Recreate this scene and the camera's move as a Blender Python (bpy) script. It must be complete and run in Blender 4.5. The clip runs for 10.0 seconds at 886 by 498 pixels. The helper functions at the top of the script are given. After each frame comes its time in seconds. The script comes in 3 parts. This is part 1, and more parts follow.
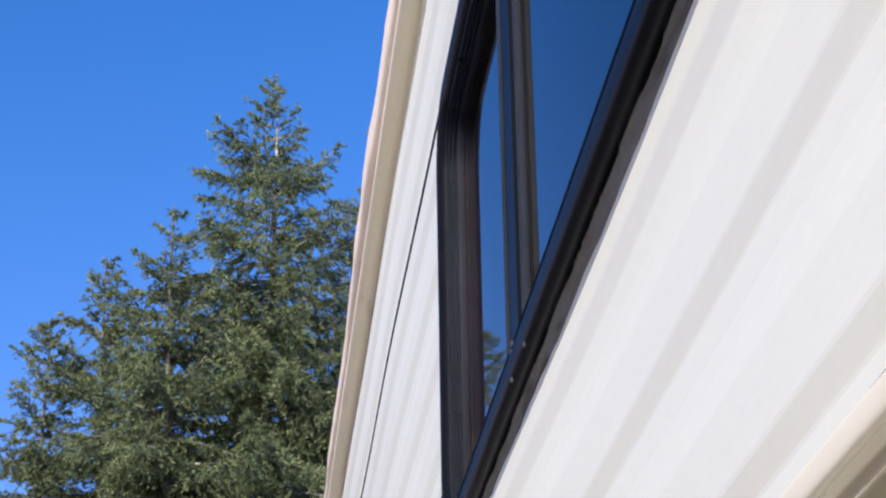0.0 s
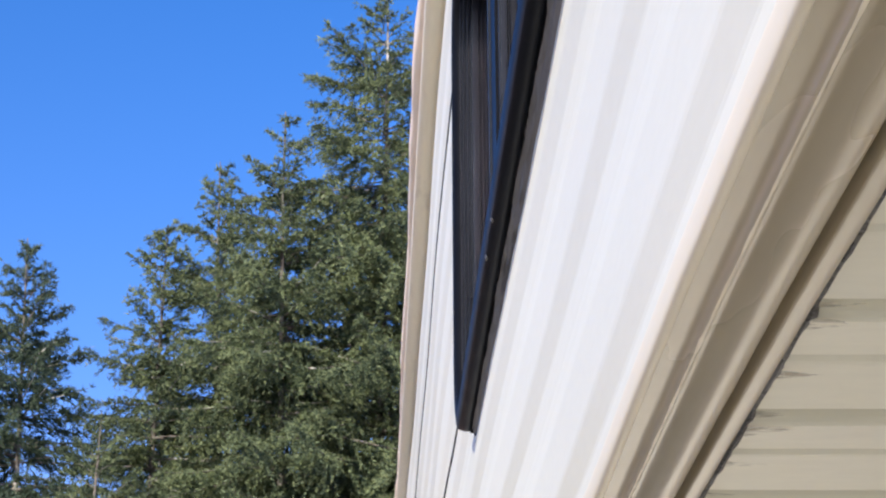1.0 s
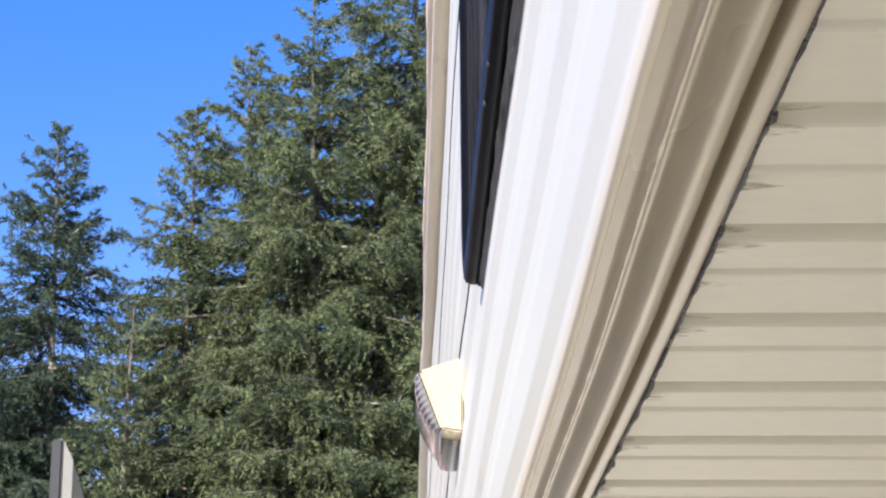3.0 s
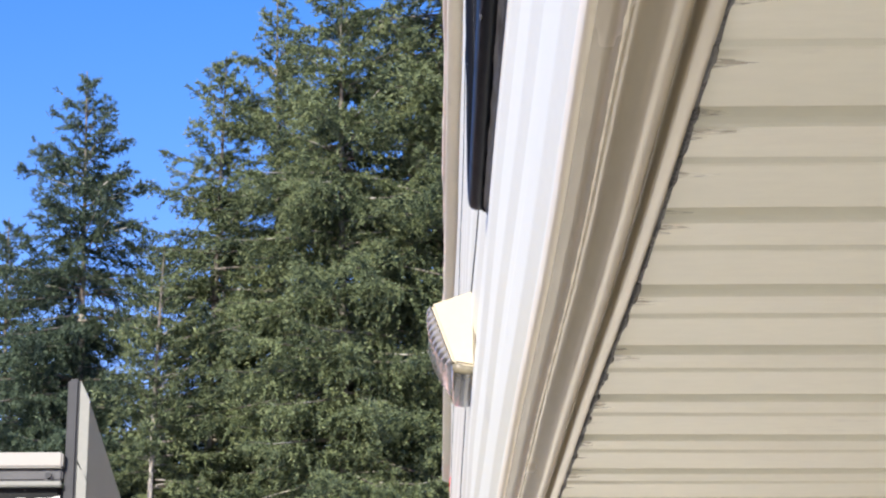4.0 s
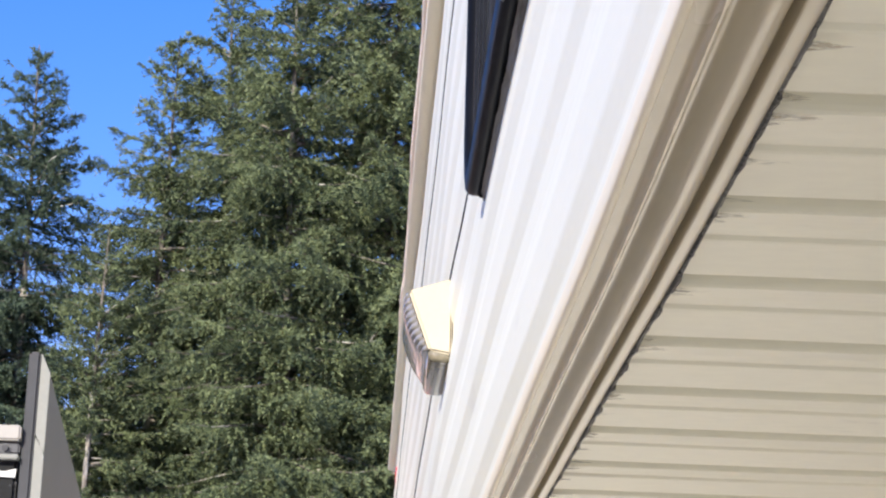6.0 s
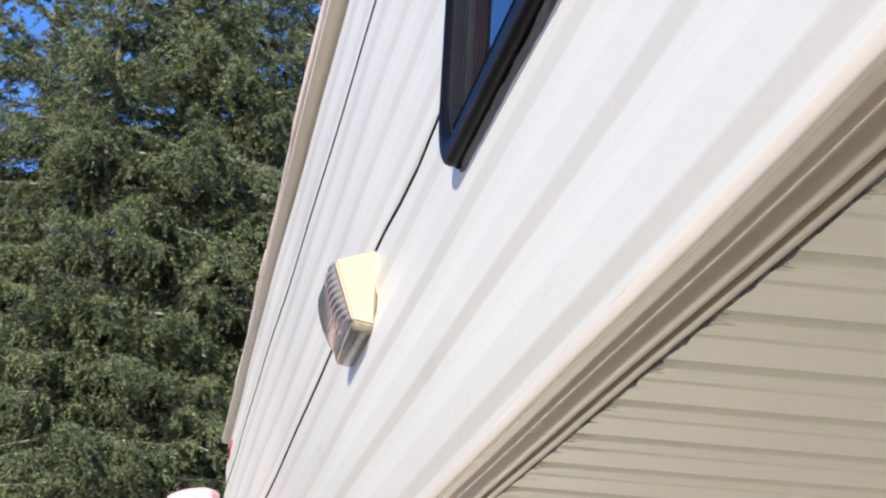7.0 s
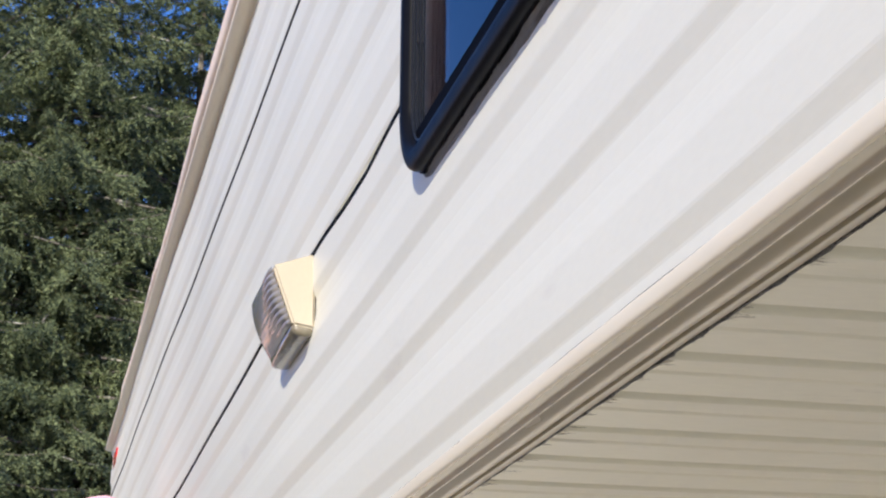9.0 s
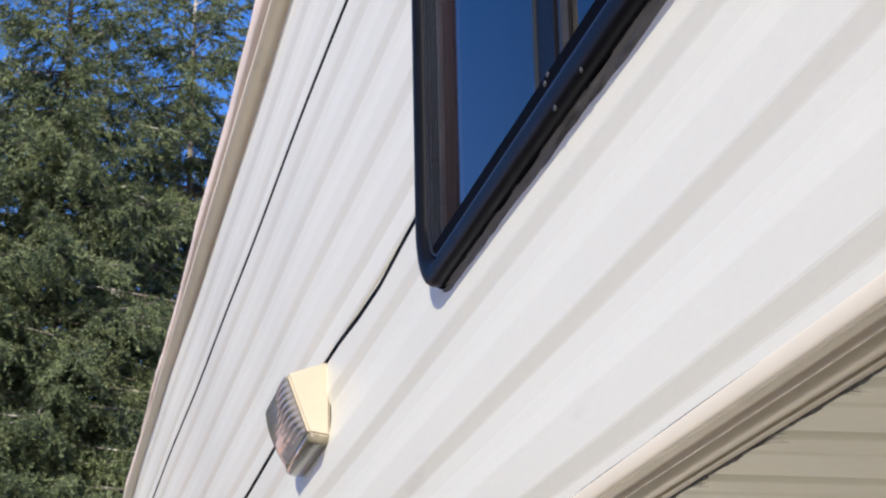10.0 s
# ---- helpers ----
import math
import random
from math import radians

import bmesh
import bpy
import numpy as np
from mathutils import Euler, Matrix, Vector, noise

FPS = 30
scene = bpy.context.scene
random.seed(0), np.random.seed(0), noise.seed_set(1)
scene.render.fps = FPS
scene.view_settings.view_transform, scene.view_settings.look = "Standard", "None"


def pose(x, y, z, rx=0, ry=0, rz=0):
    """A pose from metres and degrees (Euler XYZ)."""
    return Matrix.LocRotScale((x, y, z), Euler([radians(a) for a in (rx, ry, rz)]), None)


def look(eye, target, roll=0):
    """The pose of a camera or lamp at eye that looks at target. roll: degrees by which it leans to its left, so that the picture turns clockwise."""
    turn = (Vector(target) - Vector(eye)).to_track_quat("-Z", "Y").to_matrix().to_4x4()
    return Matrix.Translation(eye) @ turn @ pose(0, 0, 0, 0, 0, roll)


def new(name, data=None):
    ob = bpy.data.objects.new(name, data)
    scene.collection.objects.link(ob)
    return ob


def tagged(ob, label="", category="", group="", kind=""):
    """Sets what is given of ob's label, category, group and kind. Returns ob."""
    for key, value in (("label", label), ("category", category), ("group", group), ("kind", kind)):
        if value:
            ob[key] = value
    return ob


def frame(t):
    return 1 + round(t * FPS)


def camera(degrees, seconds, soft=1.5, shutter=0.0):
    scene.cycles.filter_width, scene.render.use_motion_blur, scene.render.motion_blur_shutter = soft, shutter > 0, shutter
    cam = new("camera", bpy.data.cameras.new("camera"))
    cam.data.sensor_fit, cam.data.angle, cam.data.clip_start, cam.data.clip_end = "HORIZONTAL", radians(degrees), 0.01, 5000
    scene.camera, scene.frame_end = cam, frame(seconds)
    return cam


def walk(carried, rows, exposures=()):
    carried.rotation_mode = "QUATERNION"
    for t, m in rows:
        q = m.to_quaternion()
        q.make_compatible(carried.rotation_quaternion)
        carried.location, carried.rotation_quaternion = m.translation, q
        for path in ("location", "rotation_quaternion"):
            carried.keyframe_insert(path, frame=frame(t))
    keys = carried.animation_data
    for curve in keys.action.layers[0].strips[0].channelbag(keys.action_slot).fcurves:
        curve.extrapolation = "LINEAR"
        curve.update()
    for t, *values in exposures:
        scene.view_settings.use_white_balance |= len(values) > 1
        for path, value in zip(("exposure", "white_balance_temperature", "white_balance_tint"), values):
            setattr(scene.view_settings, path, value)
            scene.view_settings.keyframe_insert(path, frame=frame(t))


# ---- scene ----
cam = camera(24.3, 10.0, soft=2.2)
PATH = [
    (0, (-0.224, -0.856, -0.229), (-0.037, 0.971, 0.564), -1.0),
    (0.5, (-0.152, -0.819, -0.226), (-0.022, 1.031, 0.521), -0.5),
    (1, (-0.108, -0.82, -0.236), (-0.038, 1.049, 0.473), -0.3),
    (1.5, (-0.065, -0.836, -0.24), (-0.036, 1.045, 0.439), -0.4),
    (2, (-0.068, -0.816, -0.248), (-0.049, 1.072, 0.41), -0.8),
    (2.5, (-0.06, -0.807, -0.256), (-0.033, 1.089, 0.378), -0.6),
    (3, (-0.082, -0.815, -0.261), (-0.044, 1.093, 0.338), -0.4),
    (4.5, (-0.047, -0.777, -0.286), (-0.056, 1.147, 0.263), -0.1),
    (5, (-0.057, -0.791, -0.278), (-0.071, 1.133, 0.269), 0.1),
    (6.5, (-0.169, -0.746, -0.289), (-0.017, 1.171, 0.261), 2.7),
    (7, (-0.266, -0.742, -0.298), (-0.011, 1.167, 0.241), 3.2),
    (7.5, (-0.346, -0.745, -0.297), (-0.025, 1.156, 0.233), 2.7),
    (8, (-0.383, -0.766, -0.305), (-0.023, 1.129, 0.221), 2.0),
    (8.5, (-0.391, -0.775, -0.309), (-0.006, 1.115, 0.221), 1.5),
    (9, (-0.388, -0.78, -0.315), (0.011, 1.103, 0.228), 0.5),
    (9.5, (-0.394, -0.767, -0.284), (0.008, 1.106, 0.291), -0.8),
    (10, (-0.421, -0.802, -0.284), (-0.017, 1.058, 0.33), -1.2),
]
EXPOSURES = ((0, 0.27), (0.5, 0.28), (1.0, 0.40), (1.5, 0.48), (2.5, 0.53), (4.5, 0.6), (5.2, 0.6), (6.5, 0.44), (7.5, 0.24), (8.5, 0.14), (10, 0.14))
walk(cam, [(t, look(e, g, r)) for t, e, g, r in PATH], EXPOSURES)

# ---------------- world, sun, exposure ----------------
SUN_DIR = Vector((1.0, 2.05, -0.98)).normalized()      # the way the light travels
world = bpy.data.worlds.new("world")
scene.world = world
world.use_nodes = True
wn = world.node_tree
sky = wn.nodes.new("ShaderNodeTexSky")
sky.sky_type = 'NISHITA'
sky.sun_disc = False
sky.sun_elevation = math.asin(-SUN_DIR.z)
sky.sun_rotation = math.atan2(-SUN_DIR.x, -SUN_DIR.y)
sky.altitude = 600
sky.air_density = 1.1
sky.dust_density = 0.1
sky.ozone_density = 3.0
bg = wn.nodes["Background"]
bg.inputs[1].default_value = 0.122
deep = wn.nodes.new("ShaderNodeHueSaturation")
deep.inputs["Saturation"].default_value = 1.35
wn.links.new(sky.outputs[0], deep.inputs["Color"])
hue = wn.nodes.new("ShaderNodeMix")
hue.data_type, hue.blend_type = 'RGBA', 'MULTIPLY'
hue.inputs[0].default_value = 1.0
hue.inputs[7].default_value = (1.9, 1.12, 1.42, 1)
wn.links.new(deep.outputs[0], hue.inputs[6])
wn.links.new(hue.outputs[2], bg.inputs[0])

sun_data = bpy.data.lights.new("sun", 'SUN')
sun_data.energy = 5.0
sun_data.angle = radians(0.55)
sun_data.color = (1.0, 0.925, 0.76)
sun = new("sun", sun_data)
sun.matrix_world = look((-6, -10, 6), Vector((-6, -10, 6)) + SUN_DIR)


# ---------------- materials ----------------
def mat(name, base, rough=0.5, metal=0.0, var=0.12, scale=8.0, fine=90.0, bump=0.02, tint=None, coat=0.0,
        spec=0.5, stretch=(1, 1, 1), random_piece=0.0, dirt=None, dirt_at=(0.62, 0.75), dirt_scale=14.0):
    """A painted, moulded or natural surface: broad and fine variation, relief, and dirt of its own shape."""
    m = bpy.data.materials.new(name)
    m.use_nodes = True
    nt = m.node_tree
    N, L = nt.nodes, nt.links
    p = N["Principled BSDF"]
    p.inputs["Metallic"].default_value = metal
    p.inputs["Specular IOR Level"].default_value = spec
    p.inputs["Coat Weight"].default_value = coat
    tc = N.new("ShaderNodeTexCoord")
    mp = N.new("ShaderNodeMapping")
    mp.inputs["Scale"].default_value = stretch
    L.new(tc.outputs["Object"], mp.inputs[0])
    n1 = N.new("ShaderNodeTexNoise")
    n1.inputs["Scale"].default_value = scale
    n1.inputs["Detail"].default_value = 4
    n2 = N.new("ShaderNodeTexNoise")
    n2.inputs["Scale"].default_value = fine
    n2.inputs["Detail"].default_value = 3
    for n in (n1, n2):
        L.new(mp.outputs[0], n.inputs[0])
    add = N.new("ShaderNodeMath")
    add.operation = 'ADD'
    L.new(n1.outputs[0], add.inputs[0])
    half = N.new("ShaderNodeMath")
    half.operation = 'MULTIPLY'
    half.inputs[1].default_value = 0.5
    L.new(n2.outputs[0], half.inputs[0])
    L.new(half.outputs[0], add.inputs[1])
    rng = N.new("ShaderNodeMapRange")
    rng.inputs[1].default_value, rng.inputs[2].default_value = 0.45, 1.05
    L.new(add.outputs[0], rng.inputs[0])
    mix = N.new("ShaderNodeMix")
    mix.data_type = 'RGBA'
    b = Vector(base)
    t = Vector(tint) if tint else b
    lo = [max(0.0, c * (1 - var)) for c in b]
    hi = [min(1.0, c * (1 + var)) for c in t]
    mix.inputs[6].default_value = (*lo, 1)
    mix.inputs[7].default_value = (*hi, 1)
    L.new(rng.outputs[0], mix.inputs[0])
    out = mix.outputs[2]
    if random_piece:
        info = N.new("ShaderNodeObjectInfo")
        hsv = N.new("ShaderNodeHueSaturation")
        r2 = N.new("ShaderNodeMapRange")
        r2.inputs[3].default_value, r2.inputs[4].default_value = 1 - random_piece, 1 + random_piece
        L.new(info.outputs["Random"], r2.inputs[0])
        L.new(r2.outputs[0], hsv.inputs["Value"])
        L.new(out, hsv.inputs["Color"])
        out = hsv.outputs[0]
    if dirt:
        n3 = N.new("ShaderNodeTexNoise")
        n3.inputs["Scale"].default_value = dirt_scale
        n3.inputs["Detail"].default_value = 7
        n3.inputs["Roughness"].default_value = 0.65
        L.new(mp.outputs[0], n3.inputs[0])
        r3 = N.new("ShaderNodeMapRange")
        r3.inputs[1].default_value, r3.inputs[2].default_value = dirt_at
        L.new(n3.outputs[0], r3.inputs[0])
        mx = N.new("ShaderNodeMix")
        mx.data_type = 'RGBA'
        L.new(r3.outputs[0], mx.inputs[0])
        L.new(out, mx.inputs[6])
        mx.inputs[7].default_value = (*dirt, 1)
        out = mx.outputs[2]
    L.new(out, p.inputs["Base Color"])
    rr = N.new("ShaderNodeMapRange")
    rr.inputs[3].default_value, rr.inputs[4].default_value = max(0.02, rough - 0.07), min(1.0, rough + 0.08)
    L.new(n1.outputs[0], rr.inputs[0])
    L.new(rr.outputs[0], p.inputs["Roughness"])
    if bump:
        bp = N.new("ShaderNodeBump")
        bp.inputs["Strength"].default_value = min(1.0, bump * 10)
        bp.inputs["Distance"].default_value = 0.004
        L.new(add.outputs[0], bp.inputs["Height"])
        L.new(bp.outputs[0], p.inputs["Normal"])
    return m


M_SIDING = mat("white_siding_paint", (0.812, 0.795, 0.68), 0.40, spec=0.3, var=0.035, scale=3.0, fine=220, bump=0.004,
               stretch=(1, 0.25, 1), dirt=(0.62, 0.58, 0.53), dirt_at=(0.66, 0.9), dirt_scale=5.0)
M_UNDER = mat("beige_siding_paint", (0.80, 0.765, 0.615), 0.42, var=0.06, scale=5.0, fine=160, bump=0.006,
              stretch=(0.35, 1, 1), dirt=(0.33, 0.28, 0.21), dirt_at=(0.62, 0.85), dirt_scale=9.0)
M_TRIM = mat("cream_trim", (0.49, 0.425, 0.305), 0.25, var=0.10, scale=9.0, fine=120, bump=0.006,
             stretch=(1, 0.2, 1), dirt=(0.25, 0.2, 0.15), dirt_at=(0.66, 0.78), dirt_scale=26.0)
M_LIP = mat("cream_vinyl", (0.83, 0.745, 0.575), 0.4, spec=0.35, var=0.05, scale=9.0, fine=120, bump=0.006, stretch=(1, 0.2, 1),
            dirt=(0.55, 0.47, 0.36), dirt_at=(0.6, 0.8), dirt_scale=18.0)
M_ROOF = mat("tan_roof_membrane", (0.84, 0.70, 0.57), 0.6, var=0.12, scale=5.0, fine=60, bump=0.03,
             stretch=(1, 0.4, 1), dirt=(0.24, 0.19, 0.13), dirt_at=(0.60, 0.8), dirt_scale=7.0)
M_BLACK = mat("black_window_frame", (0.006, 0.0068, 0.010), 0.38, var=0.2, scale=20, fine=200, bump=0.004, spec=0.12)
M_TRACK = mat("black_extrusion", (0.017, 0.0215, 0.033), 0.30, var=0.3, scale=30, fine=200, bump=0.006, spec=0.13, stretch=(1, 1, 0.2))
M_RUBBER = mat("black_gasket", (0.003, 0.003, 0.004), 0.6, spec=0.04, var=0.2, scale=30, fine=200, bump=0.02)
M_SEALANT = mat("dark_sealant", (0.022, 0.020, 0.018), 0.5, var=0.35, scale=60, fine=300, bump=0.08)
M_OLDPUTTY = mat("weathered_putty", (0.13, 0.125, 0.115), 0.6, var=0.35, scale=40, fine=250, bump=0.08, stretch=(1, 0.10, 1),
                 dirt=(0.03, 0.027, 0.023), dirt_at=(0.5, 0.62), dirt_scale=45)
M_SCREW = mat("dark_screw", (0.05, 0.05, 0.055), 0.18, metal=0.0, var=0.1, bump=0.0)
M_CREAM = mat("cream_plastic", (0.50, 0.445, 0.35), 0.45, spec=0.3, var=0.05, scale=14, fine=150, bump=0.006)
M_ROOM = mat("cabin_lining", (0.52, 0.38, 0.36), 0.7, var=0.1, scale=4, fine=60)
M_CURTAIN = mat("pinkish_curtain", (0.66, 0.52, 0.54), 0.85, var=0.1, scale=14, fine=150, bump=0.02)
M_LOWER = mat("white_lower_siding", (0.78, 0.76, 0.73), 0.4, var=0.05, scale=3, fine=120)
M_TYRE = mat("tyre_rubber", (0.02, 0.02, 0.02), 0.8, var=0.2, scale=20, fine=120, bump=0.03)
M_RIM = mat("white_steel_rim", (0.6, 0.6, 0.6), 0.4, var=0.08)
M_GALV = mat("galvanised_steel", (0.085, 0.087, 0.098), 0.5, spec=0.2, metal=0.1, var=0.15, scale=22, fine=140, bump=0.01)
M_GREYPANEL = mat("grey_painted_panel", (0.20, 0.205, 0.195), 0.5, var=0.12, scale=6, fine=110, bump=0.008,
                  dirt=(0.14, 0.13, 0.115), dirt_at=(0.62, 0.8), dirt_scale=12)
# same grey sheet, darkened to paint in the shade of its unlit side
M_SHADEPANEL = mat("grey_panel_in_shade", (0.075, 0.078, 0.075), 0.55, var=0.1, scale=6, fine=110, bump=0.008)
M_TAPE = mat("white_tape", (0.55, 0.55, 0.56), 0.5, var=0.08, scale=40, fine=160, bump=0.02)
M_FLAKED = mat("flaked_dark_paint", (0.010, 0.011, 0.013), 0.6, spec=0.15, var=0.4, scale=30, fine=150, bump=0.03,
               dirt=(0.12, 0.12, 0.13), dirt_scale=60, dirt_at=(0.60, 0.70))
M_EDGE = mat("dark_grey_edging", (0.06, 0.062, 0.07), 0.6, spec=0.15, var=0.15, scale=16, fine=140, bump=0.01)
M_WHITEWOOD = mat("white_painted_rail", (0.31, 0.295, 0.285), 0.5, var=0.04, scale=9, fine=120, bump=0.008)
M_PINK = mat("pink_cloth", (0.85, 0.36, 0.48), 0.85, var=0.10, scale=16, fine=260, bump=0.03, tint=(0.9, 0.58, 0.64))
M_BARK = mat("grey_bark", (0.085, 0.07, 0.056), 0.9, var=0.35, scale=5, fine=40, bump=0.08, stretch=(1, 1, 0.3),
             tint=(0.20, 0.18, 0.16),
             dirt=(0.55, 0.52, 0.48), dirt_at=(0.52, 0.62), dirt_scale=2.2)
M_GROUND = mat("gravel_and_dry_grass", (0.44, 0.40, 0.33), 0.95, var=0.3, scale=0.6, fine=18, bump=0.08,
               tint=(0.42, 0.39, 0.32))


for m_ in (M_BLACK, M_RUBBER):
    m_.node_tree.nodes["Principled BSDF"].inputs["IOR"].default_value = 1.28
M_STAIN = mat("mildew_smudge", (0.22, 0.185, 0.14), 0.8, var=0.4, scale=120, fine=500, bump=0.0, tint=(0.40, 0.35, 0.27))


def patchy(m, scale, at, stretch):
    """Let a film break up into flecks, so that the sheet under it shows between them."""
    N, L = m.node_tree.nodes, m.node_tree.links
    tc, mp, no, rg = (N.new(k) for k in ("ShaderNodeTexCoord", "ShaderNodeMapping", "ShaderNodeTexNoise", "ShaderNodeMapRange"))
    mp.inputs["Scale"].default_value = stretch
    no.inputs["Scale"].default_value = scale
    no.inputs["Detail"].default_value = 6
    no.inputs["Roughness"].default_value = 0.7
    rg.inputs[1].default_value, rg.inputs[2].default_value = at
    rg.inputs[4].default_value = 0.85
    L.new(tc.outputs["Object"], mp.inputs[0])
    L.new(mp.outputs[0], no.inputs[0])
    L.new(no.outputs[0], rg.inputs[0])
    L.new(rg.outputs[0], N["Principled BSDF"].inputs["Alpha"])


patchy(M_STAIN, 160, (0.40, 0.64), (0.35, 1, 1))


def glass_mat(name, tint, through_part, rough=0.02):
    m = bpy.data.materials.new(name)
    m.use_nodes = True
    nt = m.node_tree
    N, L = nt.nodes, nt.links
    N.remove(N["Principled BSDF"])
    tr = N.new("ShaderNodeBsdfTransparent")
    tr.inputs[0].default_value = (*tint, 1)
    gl = N.new("ShaderNodeBsdfGlossy")
    gl.inputs["Roughness"].default_value = rough
    gl.inputs["Color"].default_value = (0.92, 0.88, 0.86, 1)
    fr = N.new("ShaderNodeFresnel")
    fr.inputs[0].default_value = 1.52
    mul = N.new("ShaderNodeMath")
    mul.operation = 'MULTIPLY_ADD'
    mul.inputs[1].default_value, mul.inputs[2].default_value = 1.0, through_part
    mul.use_clamp = True
    L.new(fr.outputs[0], mul.inputs[0])
    mx = N.new("ShaderNodeMixShader")
    L.new(mul.outputs[0], mx.inputs[0])
    L.new(tr.outputs[0], mx.inputs[1])
    L.new(gl.outputs[0], mx.inputs[2])
    L.new(mx.outputs[0], N["Material Output"].inputs[0])
    return m


M_GLASS = glass_mat("tinted_window_glass", (0.62, 0.46, 0.50), 0.0)
M_LENS = mat("clear_ribbed_plastic", (0.24, 0.225, 0.215), 0.20, var=0.08, scale=30, fine=200, bump=0.004, coat=0.3)
M_AMBER = mat("smoky_plastic", (0.17, 0.15, 0.105), 0.16, var=0.25, scale=40, fine=160, bump=0.01, coat=0.5)
M_LENS.node_tree.nodes["Principled BSDF"].inputs["Transmission Weight"].default_value = 0.15
M_RED = mat("red_lens", (0.75, 0.02, 0.03), 0.2, var=0.1, scale=30, fine=200, coat=0.4)


def needle_mat(name, dark, light):
    """Conifer foliage: colour differs from spray to spray, a little light passes through."""
    m = bpy.data.materials.new(name)
    m.use_nodes = True
    nt = m.node_tree
    N, L = nt.nodes, nt.links
    p = N["Principled BSDF"]
    g = N.new("ShaderNodeNewGeometry")
    tc = N.new("ShaderNodeTexCoord")
    no = N.new("ShaderNodeTexNoise")
    no.inputs["Scale"].default_value = 1.6
    no.inputs["Detail"].default_value = 3
    L.new(tc.outputs["Object"], no.inputs[0])
    ad = N.new("ShaderNodeMath")
    ad.operation = 'ADD'
    h = N.new("ShaderNodeMath")
    h.operation = 'MULTIPLY'
    h.inputs[1].default_value = 0.55
    L.new(g.outputs["Random Per Island"], h.inputs[0])
    L.new(h.outputs[0], ad.inputs[0])
    L.new(no.outputs[0], ad.inputs[1])
    r = N.new("ShaderNodeMapRange")
    r.inputs[1].default_value, r.inputs[2].default_value = 0.46, 1.06
    L.new(ad.outputs[0], r.inputs[0])
    mx = N.new("ShaderNodeMix")
    mx.data_type = 'RGBA'
    mx.inputs[6].default_value = (*dark, 1)
    mx.inputs[7].default_value = (*light, 1)
    L.new(r.outputs[0], mx.inputs[0])
    L.new(mx.outputs[2], p.inputs["Base Color"])
    p.inputs["Roughness"].default_value = 0.6
    p.inputs["Specular IOR Level"].default_value = 0.3
    tl = N.new("ShaderNodeBsdfTranslucent")
    L.new(mx.outputs[2], tl.inputs[0])
    ms = N.new("ShaderNodeMixShader")
    ms.inputs[0].default_value = 0.10
    L.new(p.outputs[0], ms.inputs[1])
    L.new(tl.outputs[0], ms.inputs[2])
    L.new(ms.outputs[0], N["Material Output"].inputs[0])
    return m


M_NEEDLE = needle_mat("fir_needles", (0.019, 0.038, 0.026), (0.250, 0.300, 0.148))
M_NEEDLE_B = needle_mat("spruce_needles", (0.016, 0.034, 0.027), (0.125, 0.170, 0.105))


# ---------------- mesh helpers ----------------
def part(name, bm, material, parent=None, label="", smooth=False):
    me = bpy.data.meshes.new(name)
    bmesh.ops.recalc_face_normals(bm, faces=bm.faces)
    bm.to_mesh(me)
    bm.free()
    me.materials.append(material)
    if smooth:
        for f in me.polygons:
            f.use_smooth = True
    ob = new(name, me)
    if parent:
        ob.parent = parent
    if label:
        ob["label"] = label
    return ob


def thing(name, label, category, group="", kind="", at=(0, 0, 0)):
    ob = new(name)
    ob.location = at
    ob.empty_display_size = 0.1
    return tagged(ob, label, category, group, kind)


def box(bm, x0, x1, y0, y1, z0, z1, bevel=0.0, segs=2):
    r = bmesh.ops.create_cube(bm, size=1.0)
    bmesh.ops.transform(bm, verts=r["verts"], matrix=Matrix.Translation(((x0 + x1) / 2, (y0 + y1) / 2, (z0 + z1) / 2))
                        @ Matrix.Diagonal((x1 - x0, y1 - y0, z1 - z0, 1)))
    if bevel:
        es = {e for v in r["verts"] for e in v.link_edges}
        bmesh.ops.bevel(bm, geom=list(es), offset=bevel, segments=segs, affect='EDGES')


def sweep(bm, profile, stations, closed=True, ends=True):
    """Skin a profile, (a, b) points, along stations; each station is a function of (a, b) to a place."""
    rings = [[bm.verts.new(place(a, b)) for a, b in profile] for place in stations]
    n = len(profile)
    for r0, r1 in zip(rings, rings[1:]):
        for i in range(n if closed else n - 1):
            j = (i + 1) % n
            bm.faces.new((r0[i], r0[j], r1[j], r1[i]))
    if closed and ends:
        bm.faces.new(rings[0])
        bm.faces.new(rings[-1])
    return rings


def extrude_y(bm, profile, ys, wave=None, closed=True):
    """A profile of (x, z) drawn along y; wave(y) shifts it a little in x and z."""
    def place_at(y):
        dx, dz = wave(y) if wave else (0, 0)
        return lambda a, b: (a + dx, y, b + dz)
    sweep(bm, profile, [place_at(y) for y in ys], closed)


def steps(a, b, n):
    return [a + (b - a) * i / n for i in range(n + 1)]


# ---------------- ground ----------------
GROUND_Z = -1.85
bm = bmesh.new()
bmesh.ops.create_grid(bm, x_segments=60, y_segments=60, size=900)
for v in bm.verts:
    d = max(abs(v.co.x), abs(v.co.y))
    v.co.z = GROUND_Z - 0.004 * max(0, d - 60) * 0.5
ground = part("ground", bm, M_GROUND)
tagged(ground, "gravel yard with dry grass under the trailer", "ground", kind="structure")


